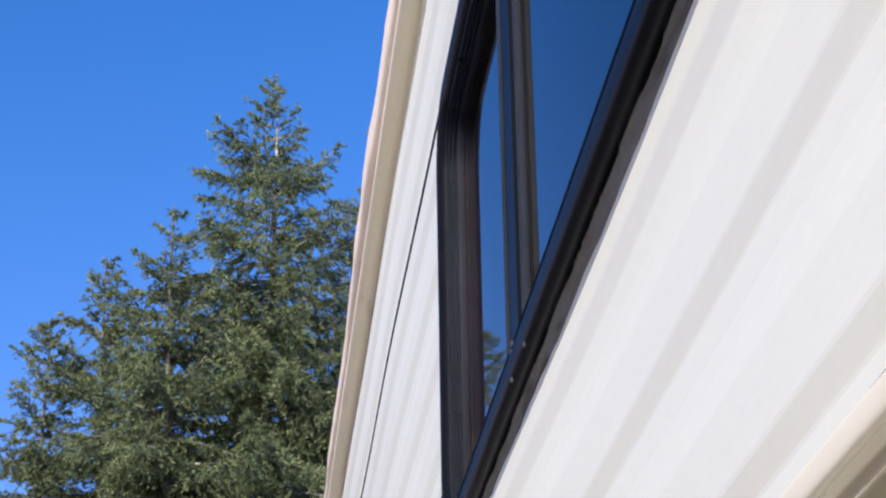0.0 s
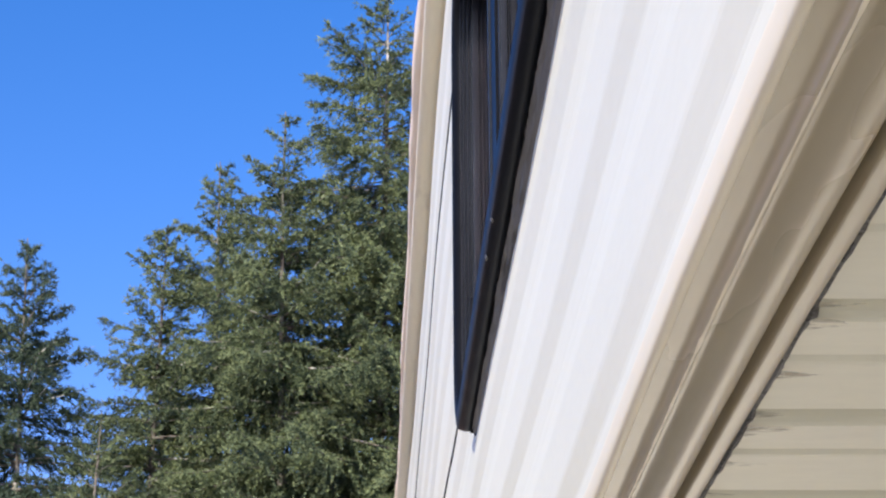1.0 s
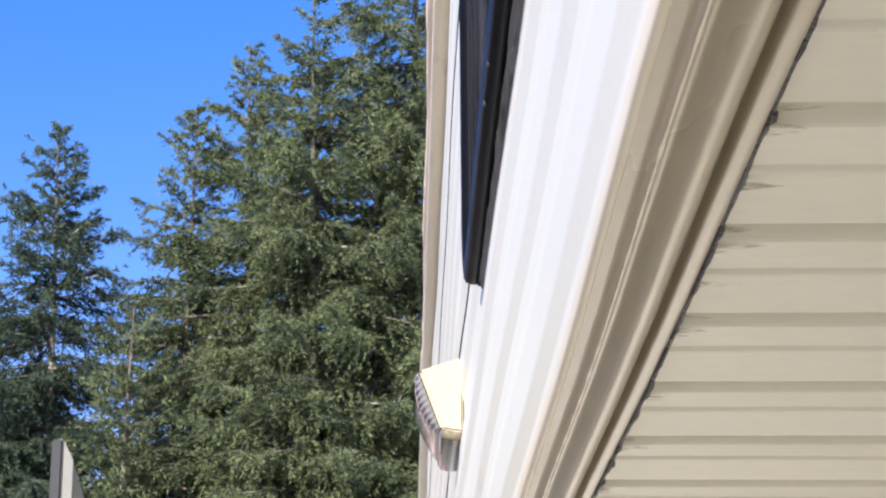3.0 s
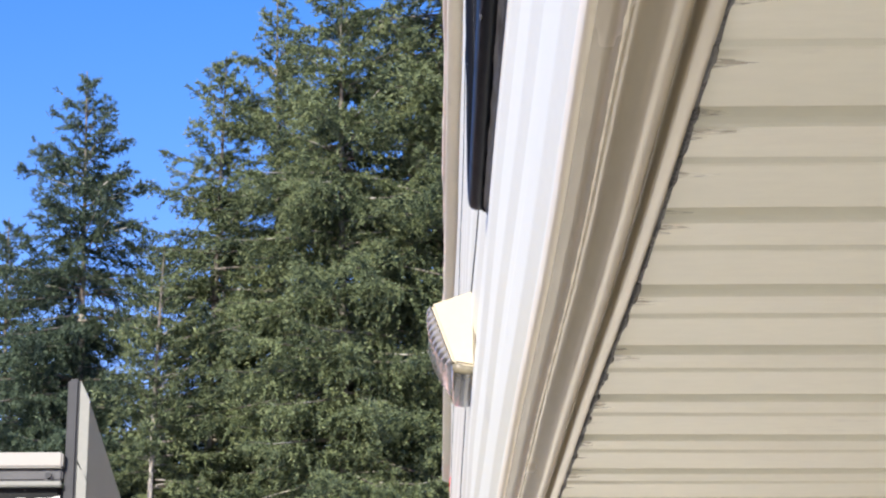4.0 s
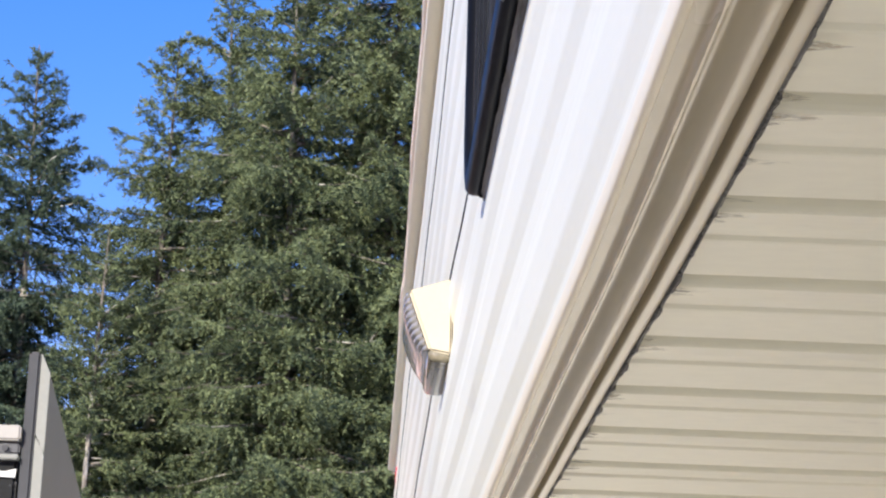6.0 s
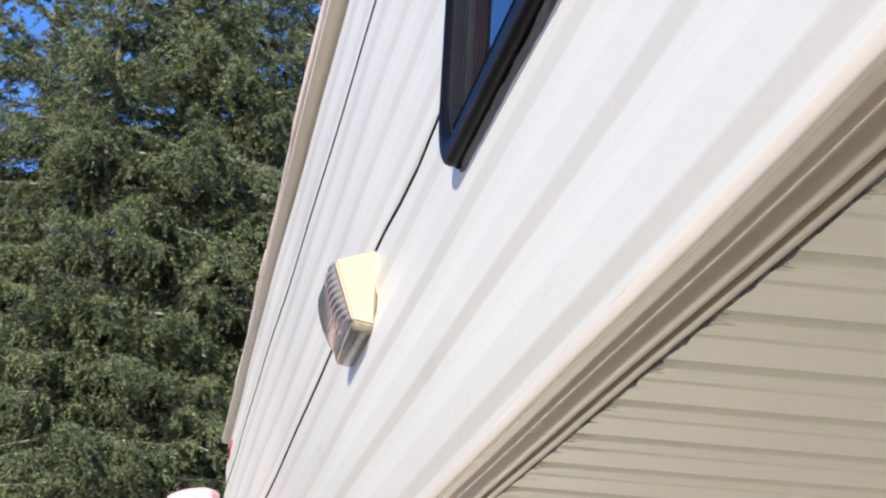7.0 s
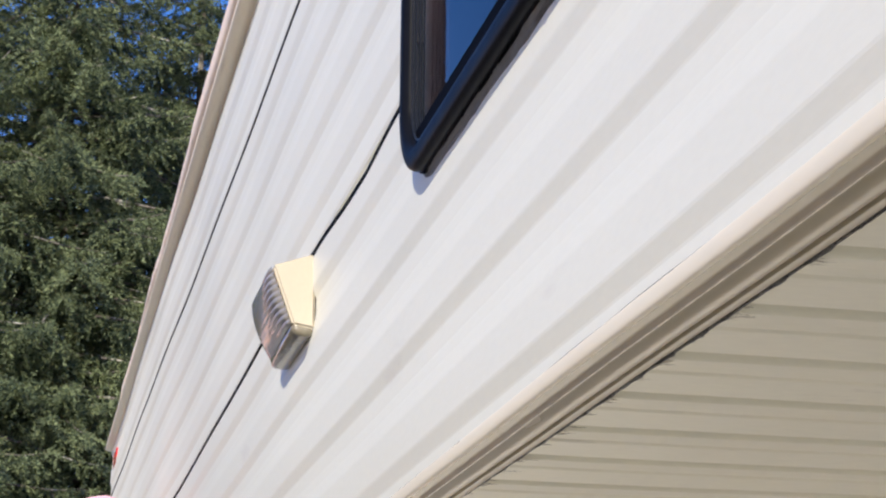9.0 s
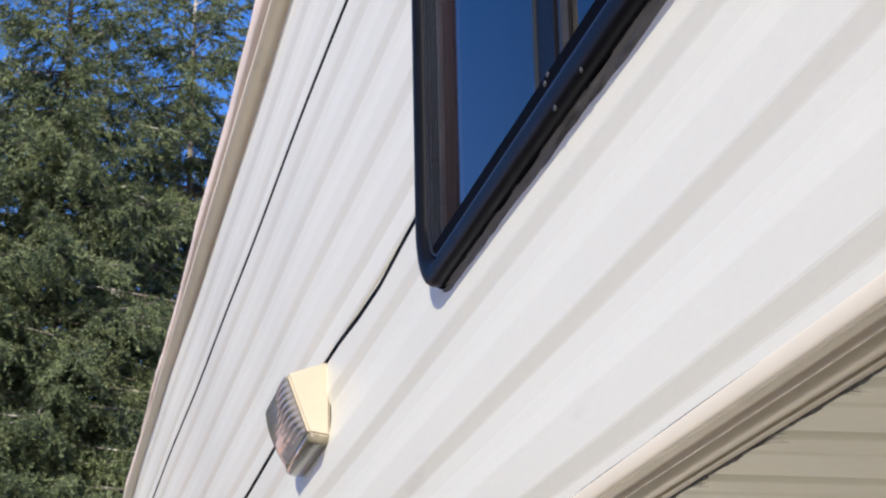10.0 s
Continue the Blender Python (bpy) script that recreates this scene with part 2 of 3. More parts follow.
# ---------------- the trailer ----------------
Y0, Y1 = -1.45, 7.1         # nose and rear of the upper side wall
SEAMS = (0.427, 0.877)
ROOF_Z = 1.20
DEPTH = 2.35                 # width of the trailer
trailer = thing("camper_trailer", "white ribbed-sided camper trailer with an overhanging nose", "trailer", at=(0, 2, GROUND_Z))
trailer.location = (0, 0, 0)

RIB = 0.0050
PITCH = 0.1125               # four ribs to a panel


def panel_profile(z0, z1):
    """One siding panel from its lower lip to the seam above, as (x, z): proud flat, slope, recessed flat."""
    base = z1 - 4 * PITCH
    pts = [(0.0, 0.004), (0.0, 0.012)] if z0 < 0 else [(0.004, z0 + 0.002), (-0.004, z0 + 0.003), (-0.0055, z0 + 0.008), (-0.0024, z0 + 0.014)]
    for k in range(4):
        d = base + 0.049 + PITCH * k
        pts += [(0, d - 0.0012), (-0.0004, d + 0.0012), (-RIB + 0.0004, d + 0.0150), (-RIB, d + 0.0175), (-RIB, d + 0.0558), (-RIB + 0.0003, d + 0.0582),
                (-0.36 * RIB - 0.0002, d + 0.0740), (-0.36 * RIB + 0.0002, d + 0.0762), (-0.0003, d + 0.0885), (0, d + 0.0910)]
    return [p for p in pts if z0 + 0.012 < p[1] < z1 - 0.002 or p in pts[:(2 if z0 < 0 else 4)]] + [(0.0, z1 - 0.001), (0.012, z1 - 0.001)]


# window opening in the side wall
WY0, WY1, WZ0, WZ1 = -0.25, 1.166, 0.302, 0.812
HY0, HY1, HZ0, HZ1 = WY0 + 0.03, WY1 - 0.03, WZ0 + 0.03, WZ1 - 0.03


def roof_low(y):
    """Lower edge of the roof lip, which falls a little to the rear."""
    return 1.165 - 0.017 * (y - 2)


def roof_high(y):
    return max(1.245 - 0.036 * (y - 2.4), roof_low(y) + 0.035)


def wall_wave(y):
    return 0.0016 * math.sin(y * 2.1 + 0.6) + 0.0008 * math.sin(y * 5.3), 0.0


def siding(z0, z1, name):
    """A panel along the whole side, with the window's opening left out."""
    prof = panel_profile(z0, z1)
    # rows at the opening's edges
    extra = [z for z in (HZ0, HZ1) if z0 < z < z1]
    for z in extra:
        for i in range(len(prof) - 1):
            (xa, za), (xb, zb) = prof[i], prof[i + 1]
            if za < z < zb:
                prof.insert(i + 1, (xa + (xb - xa) * (z - za) / (zb - za), z))
                break
    ys = sorted(set(steps(Y0, HY0, 8) + steps(HY0, HY1, 10) + steps(HY1, Y1, 44)))
    bm = bmesh.new()
    rows = [[bm.verts.new((x + wall_wave(y)[0], y, min(z, roof_low(y) + 0.012 + 0.01 * z))) for x, z in prof] for y in ys]
    for i in range(len(ys) - 1):
        ym = (ys[i] + ys[i + 1]) / 2
        for j in range(len(prof) - 1):
            zm = (prof[j][1] + prof[j + 1][1]) / 2
            if HY0 < ym < HY1 and HZ0 < zm < HZ1:
                continue
            bm.faces.new((rows[i][j], rows[i][j + 1], rows[i + 1][j + 1], rows[i + 1][j]))
    ob = part(name, bm, M_SIDING, trailer, "white ribbed aluminium siding panel")
    so = ob.modifiers.new("thickness", 'SOLIDIFY')
    so.thickness = 0.0015
    so.offset = 0
    return ob


siding(-0.003, SEAMS[0], "siding_panel")
siding(SEAMS[0], SEAMS[1], "siding_panel")
siding(SEAMS[1], 1.327, "siding_panel")

# dark seam lines between the panels
for z in SEAMS:
    bm = bmesh.new()
    extrude_y(bm, [(0.001, z - 0.0036), (-0.0064, z - 0.0036), (-0.0068, z + 0.0020), (-0.0064, z + 0.0034), (0.001, z + 0.0034)], steps(Y0, WY0 + 0.005, 6) if z < WZ1 else steps(Y0, Y1 - 0.004, 50), wall_wave)
    if z < WZ1:
        extrude_y(bm, [(0.001, z - 0.0036), (-0.0064, z - 0.0036), (-0.0068, z + 0.0020), (-0.0064, z + 0.0034), (0.001, z + 0.0034)], steps(WY1 - 0.005, Y1 - 0.004, 40),
                  lambda y: (wall_wave(y)[0], -0.013 * math.exp(-((y - 1.50) / 0.20) ** 2)))
    part("seam", bm, M_RUBBER, trailer, "dark joint between two siding panels")

# bottom corner trim: rolled front lip, ridge, rolled bead, groove and inner flange
def spline(pts, n=4):
    """Smooth closed outline through the points."""
    out = []
    m = len(pts)
    for i in range(m):
        p0, p1, p2, p3 = (Vector(pts[(i + k) % m]) for k in (-1, 0, 1, 2))
        for s in range(n):
            u = s / n
            out.append(tuple(0.5 * (2 * p1 + (p2 - p0) * u + (2 * p0 - 5 * p1 + 4 * p2 - p3) * u * u + (3 * p1 - p0 - 3 * p2 + p3) * u ** 3)))
    return out

def trim_wave(y):
    return wall_wave(y)[0] + 0.0006 * math.sin(y * 9), 0.0009 * math.sin(y * 3.3)

LIP_STRIP = spline([(0.0060, 0.0146), (-0.0012, 0.0144), (-0.0030, 0.0122), (-0.0035, 0.0075), (-0.0030, 0.0026), (-0.0014, 0.0004), (0.0020, 0.0008), (0.0060, 0.0060)])
CHANNEL = spline([(0.0060, 0.0100), (0.0004, 0.0040), (-0.0006, 0.0014), (0.0006, 0.0006), (0.0040, 0.0002), (0.0084, -0.0006), (0.0102, -0.0040), (0.0124, -0.0042), (0.0136, -0.0008),
        (0.0156, -0.0003), (0.0178, -0.0012), (0.0208, -0.0034), (0.0243, -0.0055), (0.0280, -0.0062), (0.0315, -0.0050), (0.0342, -0.0018), (0.0354, 0.0034), (0.0368, 0.0038),
        (0.0378, -0.0020), (0.0390, -0.0036), (0.0452, -0.0032), (0.0460, 0.0020), (0.0440, 0.0120), (0.0240, 0.0125)])
for prof, material, nm, lab in ((LIP_STRIP, M_LIP, "trim_insert", "cream vinyl insert of the corner trim"), (CHANNEL, M_TRIM, "corner_trim", "tan rolled metal corner trim")):
    bm = bmesh.new()
    extrude_y(bm, prof, steps(Y0, Y1, 60), trim_wave)
    part(nm, bm, material, trailer, lab, smooth=True)

# chipped cream paint on the ridge, and the open joint above the insert
bm = bmesh.new()
rows = []
for y in steps(-1.2, 3.2, 900):
    w = 0.0001 + 0.0006 * max(0.0, noise.noise((y * 38, 7, 3)) + 0.10) + 0.0005 * max(0.0, noise.noise((y * 130, 2, 8)))
    dx, dz = trim_wave(y)
    rows.append([bm.verts.new((x + dx, y, z + dz)) for x, z in ((0.0112 - w, -0.0036), (0.0112 - w, -0.0046), (0.0116 + w, -0.0046), (0.0116 + w, -0.0036))])
for r0, r1 in zip(rows, rows[1:]):
    for j in range(4):
        m = (j + 1) % 4
        bm.faces.new((r0[j], r0[m], r1[m], r1[j]))
part("ridge_paint", bm, M_LIP, trailer, "chipped cream paint along the ridge of the trim")
bm = bmesh.new()
rows = []
for y in steps(Y0, 5.0, 700):
    w = 0.0003 + 0.0012 * max(0.0, noise.noise((y * 6, 3, 1)) + 0.12)
    dx, dz = trim_wave(y)
    rows.append([bm.verts.new((x + dx, y, z + dz)) for x, z in ((0.0020, 0.0140), (-0.0011, 0.0140), (-0.0011, 0.0146 + w), (0.0020, 0.0146 + w))])
for r0, r1 in zip(rows, rows[1:]):
    for j in range(4):
        m = (j + 1) % 4
        bm.faces.new((r0[j], r0[m], r1[m], r1[j]))
part("trim_joint", bm, M_OLDPUTTY, trailer, "thin dark joint above the trim insert")

# underside: ribs run across the trailer
P = 0.1355
NOSE_END = 1.9
bm = bmesh.new()
pts = []
k0, k1 = -11, 15
for k in range(k0, k1):
    y = k * P
    for dy, z in ((0.0, -0.0012), (0.0015, -0.0022), (0.004, -0.0020), (0.030, 0.0002), (0.048, 0.0004), (0.0510, -0.0012), (0.0535, -0.0016), (0.056, 0.0012), (0.062, 0.0016),
                  (0.082, 0.0006), (0.100, -0.0008), (0.1125, -0.0020), (0.1145, -0.0012), (0.1158, 0.0040), (0.1200, 0.0058), (0.1290, 0.0066), (0.1325, 0.0050), (0.1342, 0.0010)):
        pts.append((y + dy, z))
ends = [0.041, 0.09, 0.2, 0.4, 0.8, 1.5, DEPTH]
rows = [[bm.verts.new((x, y, z + 0.0008 * math.sin(x * 7 + y * 3))) for y, z in pts] for x in ends]
for i in range(len(ends) - 1):
    for j in range(len(pts) - 1):
        bm.faces.new((rows[i][j], rows[i][j + 1], rows[i + 1][j + 1], rows[i + 1][j]))
under = part("underside_panel", bm, M_UNDER, trailer, "beige ribbed sheet under the overhang, stained at its edge")
so = under.modifiers.new("thickness", 'SOLIDIFY')
so.thickness = 0.0012
so.offset = 1

# body behind the side wall: nose, far side, roof deck, floor, lower body
def slab(name, dims, material, label=""):
    bm = bmesh.new()
    box(bm, *dims)
    return part(name, bm, material, trailer, label)

slab("nose_wall", (0.002, DEPTH, Y0 - 0.03, Y0, -0.003, 1.15), M_SIDING)
slab("far_side_wall", (DEPTH, DEPTH + 0.03, Y0 - 0.03, Y1, -1.2, 1.15), M_SIDING)
slab("rear_wall", (0.002, DEPTH, Y1 - 0.028, Y1, -1.2, 1.15), M_SIDING)
slab("floor_deck", (0.05, DEPTH - 0.004, Y0 + 0.004, Y1 - 0.034, 0.014, 0.05), M_ROOM)
slab("lower_side_wall", (0.006, 0.03, NOSE_END, Y1 - 0.03, -1.2, -0.014), M_LOWER)
slab("lower_front_wall", (0.034, DEPTH - 0.004, NOSE_END, NOSE_END + 0.03, -1.2, -0.014), M_LOWER)
slab("chassis_floor", (0.034, DEPTH - 0.004, NOSE_END + 0.034, Y1 - 0.034, -1.2, -1.15), M_ROOM)

slab("cabin_back", (1.1, 1.13, Y0 + 0.02, 2.6, 0.054, 1.10), M_ROOM)
slab("cabin_partition", (0.03, 1.096, 2.57, 2.6, 0.054, 1.10), M_ROOM)

# roof edge: membrane rolled over the side, with a drip rail under it
LIP = [(0.03, 1.0), (0.0, 1.0), (-0.018, 0.96), (-0.031, 0.86), (-0.037, 0.68), (-0.039, 0.42), (-0.039, 0.16), (-0.036, 0.04), (-0.022, 0.0), (0.002, 0.02), (0.02, 0.4)]
bm = bmesh.new()
def lip_at(y):
    lo, hi = roof_low(y), roof_high(y)
    k = 1.0 - 0.17 * max(0.0, y - 4.2)
    wob = 0.0028 * math.sin(y * 1.7 + 1) + 0.0024 * math.sin(y * 4.9) + 0.0030 * noise.noise((y * 5, 2, 5)) + 0.0016 * noise.noise((y * 17, 6, 1))
    return lambda a, s: ((a * k + wob) if a < 0.01 else a, y, lo + s * (hi - lo) + 0.5 * wob)
sweep(bm, LIP, [lip_at(y) for y in steps(Y0, Y1 + 0.006, 130)])
part("roof_edge", bm, M_ROOF, trailer, "tan roof membrane rolled over the edge", smooth=True)
bm = bmesh.new()
def rail_at(y):
    lo = roof_low(y) + 0.0022 * noise.noise((y * 5, 1, 9)) + 0.0016 * noise.noise((y * 19, 4, 9))
    return lambda a, s: (a, y, lo + s)
sweep(bm, [(0.002, -0.001), (-0.027, -0.002), (-0.0325, -0.007), (-0.0305, -0.012), (-0.018, -0.016), (0.002, -0.018)], [rail_at(y) for y in steps(Y0, Y1 - 0.02, 130)])
part("drip_rail", bm, M_LIP, trailer, "cream drip rail below the roof edge", smooth=True)
bm = bmesh.new()
sweep(bm, [(0.002, -0.0012), (-0.0205, 0.0012), (-0.0205, -0.0022), (0.002, -0.003)], [rail_at(y) for y in steps(Y0, Y1 - 0.03, 130)])
part("rail_gap", bm, M_SEALANT, trailer, "dark sealant line above the drip rail")
bm = bmesh.new()
rows = [[bm.verts.new((x, y, roof_high(y) - 0.003 + 0.02 * math.sin(math.pi * x / DEPTH))) for x in (0.028, 0.6, 1.2, 1.8, DEPTH + 0.03)] for y in steps(Y0 - 0.03, Y1, 20)]
for r0, r1 in zip(rows, rows[1:]):
    for j in range(4):
        bm.faces.new((r0[j], r0[j + 1], r1[j + 1], r1[j]))
deck = part("roof_deck", bm, M_ROOF, trailer)
deck.modifiers.new("thickness", 'SOLIDIFY').thickness = 0.03
for x0 in (0.002, DEPTH):
    bm = bmesh.new()
    sweep(bm, [(0.002, -0.02), (0.026, -0.02), (0.026, 0.004), (0.002, 0.004)], [(lambda y: lambda a, s: (x0 + a, y, (1.14 if s < 0 else roof_high(y) - 0.03)))(y) for y in steps(Y0, Y1 - 0.03, 20)])
    part("top_plate", bm, M_ROOM, trailer)
for y0 in (Y0 - 0.03, Y1 - 0.028):
    bm = bmesh.new()
    box(bm, 0.03, DEPTH, y0, y0 + 0.028, 1.15, roof_high(y0 + 0.015) - 0.02)
    part("gable", bm, M_SIDING, trailer)


# ---- window ----
def rounded(y0, y1, z0, z1, r, n=18):
    """Rounded rectangle in y, z with outward normals."""
    out = []
    for cy, cz, a0 in ((y1 - r, z1 - r, 0), (y0 + r, z1 - r, 90), (y0 + r, z0 + r, 180), (y1 - r, z0 + r, 270)):
        for i in range(n + 1):
            a = radians(a0 + 90 * i / n)
            out.append((cy + r * math.cos(a), cz + r * math.sin(a), math.cos(a), math.sin(a)))
    return out


def ring(name, profile, rect, r, material, parent, label="", smooth=True, wobble=0.0):
    """A closed frame: profile (out, x) points, out measured from the rounded rectangle outwards."""
    bm = bmesh.new()
    path = rounded(*rect, r)
    rnd = random.Random(5)
    rows = []
    for y, z, ny, nz in path:
        w = wobble * rnd.uniform(-1, 1)
        rows.append([bm.verts.new((x, y + ny * (o + w), z + nz * (o + w))) for o, x in profile])
    n, m = len(rows), len(profile)
    for i in range(n):
        a, b = rows[i], rows[(i + 1) % n]
        for j in range(m):
            k = (j + 1) % m
            bm.faces.new((a[j], a[k], b[k], b[j]))
    return part(name, bm, material, parent, label, smooth=smooth)


window = new("window")
window.parent = trailer
window["label"] = "black-framed sliding window with tinted glass"
RECT = (WY0, WY1, WZ0, WZ1)
CORNER = 0.084
# outer clamp ring with its rolled flange
ring("frame", [(0.000, -0.0095), (0.000, -0.0165), (-0.0018, -0.0212), (-0.0055, -0.0234), (-0.0105, -0.0240), (-0.0155, -0.0243), (-0.0200, -0.0232), (-0.0240, -0.0205), (-0.0265, -0.0165), (-0.0275, -0.0120),
               (-0.0300, -0.0120), (-0.0300, 0.02), (-0.012, 0.02), (-0.006, -0.0095)], RECT, CORNER, M_BLACK, window, "black rolled aluminium clamp ring")
# stepped inner sash track: ridges seen on the jamb
ring("sash_track", [(-0.0305, -0.0165), (-0.0328, -0.0165), (-0.0324, -0.0148), (-0.0312, -0.0144), (-0.0309, -0.0132), (-0.0346, -0.0128), (-0.0341, -0.0112), (-0.0324, -0.0108), (-0.0321, -0.0094),
                    (-0.0361, -0.0090), (-0.0355, -0.0072), (-0.0336, -0.0068), (-0.0330, -0.0046), (-0.0388, -0.0042), (-0.0378, 0.0060),
                    (-0.0305, 0.0060)], RECT, CORNER, M_TRACK, window, "ridged black sash track", smooth=False)
ring("gap_strip", [(0.0015, -0.0030), (0.0015, -0.0098), (-0.006, -0.0098), (-0.006, -0.0030)], RECT, CORNER, M_RUBBER, window, smooth=False)
bm = bmesh.new()
box(bm, -0.0140, -0.0044, WY0 + 0.045, WY1 - 0.045, WZ0 + 0.029, WZ0 + 0.052, 0.0015)
part("sill", bm, M_RUBBER, window, "black upstand of the sill")
bm = bmesh.new()
box(bm, -0.0010, 0.0035, WY0 + 0.037, WY1 - 0.037, WZ0 + 0.037, WZ1 - 0.037)
pane = part("pane", bm, M_GLASS, window, "dark tinted glass mirroring blue sky")
pane.visible_shadow = False
for a, b, x0, x1, nm in ((0.652, 0.706, -0.0105, -0.0015, "mullion"), (0.7075, 0.7165, -0.0125, -0.0015, "sash_lip"), (0.6395, 0.6505, -0.0082, -0.0015, "sash_lip")):
    bm = bmesh.new()
    box(bm, x0, x1, a, b, WZ0 + 0.050, WZ1 - 0.036, 0.0018)
    part(nm, bm, M_TRACK if nm == "sash_lip" else M_BLACK, window, "black meeting stile" if nm == "mullion" else "")
# bed of putty squeezed out below the ring, widened to darken the ring's shadow
bm = bmesh.new()
rnd = random.Random(11)
prof = 7
rows = []
for y in steps(WY0 + 0.05, WY1 - 0.055, 420):
    d = 0.0150 + 0.0030 * noise.noise((y * 9, 1, 2)) + 0.0010 * noise.noise((y * 33, 3, 1)) + 0.0004 * noise.noise((y * 120, 3, 6))
    h = 0.0100 + 0.0012 * noise.noise((y * 14, 7, 2)) + 0.0005 * noise.noise((y * 85, 2, 2))
    c = 0.0018 * noise.noise((y * 28, 9, 4))
    z = WZ0 + 0.002 + 0.010 * max(0.0, (y - WY1 + 0.10) / 0.05) ** 2
    rows.append([bm.verts.new(p) for p in ((0.001, y, z), (-h, y, z), (-h * 0.98, y, z - d * 0.25), (-h * 0.72 + c, y, z - d * 0.42), (-h * 0.62 - c, y, z - d * 0.60), (-0.0028, y, z - d * 0.8), (-0.0012, y, z - d), (0.001, y, z - d * 1.04))])
for a, b in zip(rows, rows[1:]):
    for j in range(7):
        bm.faces.new((a[j], a[j + 1], b[j + 1], b[j]))
part("shadow_putty", bm, M_OLDPUTTY, window, "cracked dark putty squeezed out under the frame, widened over its shadow")


def screw(y, z, x, r=0.0030):
    bm = bmesh.new()
    bmesh.ops.create_uvsphere(bm, u_segments=10, v_segments=6, radius=r)
    for v in bm.verts:
        v.co.x *= 0.5
        v.co += Vector((x, y, z))
    return part("screw", bm, M_SCREW, window, "small dark screw head", smooth=True)


for y, z, x in ((0.545, 0.3050, -0.0215), (0.620, 0.3040, -0.0215), (0.664, 0.3500, -0.0142), (0.673, 0.3460, -0.0142)):
    screw(y, z, x)
for x in (-0.0065, -0.0115):
    screw(WY1 - 0.0362, 0.452, x, 0.0016)
# curtains behind the glass
for y0, y1, z0, z1, x, peak in ((0.660, 0.815, 0.455, 0.615, 0.034, 0.0), (0.515, 0.615, 0.36, 0.54, 0.030, 0.05), (0.02, 0.495, 0.34, WZ1 - 0.02, 0.040, 0.0)):
    bm = bmesh.new()
    ys = steps(y0, y1, 30)
    rws = [[bm.verts.new((x + 0.003 * math.sin(y * 90), y, z + (peak * abs(math.sin((y - y0) * 40)) if top else 0))) for y in ys] for top, z in ((0, z0), (1, z1))]
    for j in range(30):
        bm.faces.new((rws[0][j], rws[0][j + 1], rws[1][j + 1], rws[1][j]))
    c = part("curtain", bm, M_CURTAIN, trailer, "pinkish curtain behind the glass")
    so = c.modifiers.new("thickness", 'SOLIDIFY')
    so.thickness = 0.003

# ---- porch light ----
porch = new("porch_light")
porch.parent = trailer
porch["label"] = "cream porch light with a ribbed clear lens"
LY0, LY1 = 1.850, 2.080
SECTION = [(-0.003, 0.321), (-0.033, 0.326), (-0.062, 0.406), (-0.003, 0.426)]
bm = bmesh.new()
sweep(bm, SECTION, [(lambda y: lambda a, b: (a, y, b))(y) for y in (LY0, LY1)])
bmesh.ops.bevel(bm, geom=list(bm.edges), offset=0.0035, segments=3, affect='EDGES')
part("housing", bm, M_CREAM, porch, "cream plastic housing", smooth=False)
# black strip put into the gap behind the housing for its shade
bm = bmesh.new()
box(bm, -0.0036, 0.003, LY0 - 0.0010, LY1 + 0.004, 0.319, 0.4265, 0.0008)
part("gap_strip", bm, M_RUBBER, porch, "dark strip in the shaded gap at the wall")
# lower lens wrapping under the housing
bm = bmesh.new()
sweep(bm, spline([(-0.0325, 0.3275), (-0.0345, 0.3215), (-0.0300, 0.3145), (-0.0180, 0.3120), (-0.0075, 0.3130), (-0.0050, 0.3170), (-0.0055, 0.3220), (-0.0180, 0.3245)], 3),
      [(lambda y, k: lambda a, b: (-0.018 + (a + 0.018) * k, y, 0.321 + (b - 0.321) * k))(y, k)
       for y, k in ((LY0 + 0.001, 0.55), (LY0 + 0.003, 0.9), (LY0 + 0.008, 1.0), (LY1 - 0.02, 1.0), (LY1 - 0.008, 0.9), (LY1 - 0.003, 0.55))])
part("lower_lens", bm, M_AMBER, porch, "smoky clear plastic under the housing", smooth=True)
# ribbed lens on the slanted outer face; the ribs run out towards the far end
bm = bmesh.new()
n = 10
A, B = Vector((-0.0335, 0, 0.3265)), Vector((-0.0625, 0, 0.4055))
nrm = Vector((-(B.z - A.z), 0, B.x - A.x)).normalized()
cols = []
ROWS = ((LY0 + 0.003, 0.0, 0.6), (LY0 + 0.005, 0.35, 1.0), (LY0 + 0.010, 0.66, 1.0), (LY0 + 0.018, 0.86, 1.0), (LY0 + 0.032, 0.97, 1.0), (LY0 + 0.060, 1.0, 0.8), (LY0 + 0.085, 1.0, 0.25),
        (LY0 + 0.11, 1.0, 0.08), (LY1 - 0.045, 1.0, 0.05), (LY1 - 0.028, 0.82, 0.0), (LY1 - 0.014, 0.5, 0.0), (LY1 - 0.003, 0.0, 0.0))
for i in range(n * 8 + 1):
    s = i / (n * 8)
    base = A.lerp(B, s)
    ring_pts = []
    for y, k, ribs in ROWS:
        q = base + nrm * (0.012 * math.sin(math.pi * s) ** 0.5 * k + 0.0026 * abs(math.sin(math.pi * n * s)) * ribs)
        ring_pts.append(bm.verts.new((q.x, y, q.z)))
    cols.append(ring_pts)
for a, b in zip(cols, cols[1:]):
    for j in range(len(ROWS) - 1):
        bm.faces.new((a[j], a[j + 1], b[j + 1], b[j]))
part("lens", bm, M_LENS, porch, "clear ribbed plastic lens", smooth=True)

# ---- red marker lamp near the rear corner ----
bm = bmesh.new()
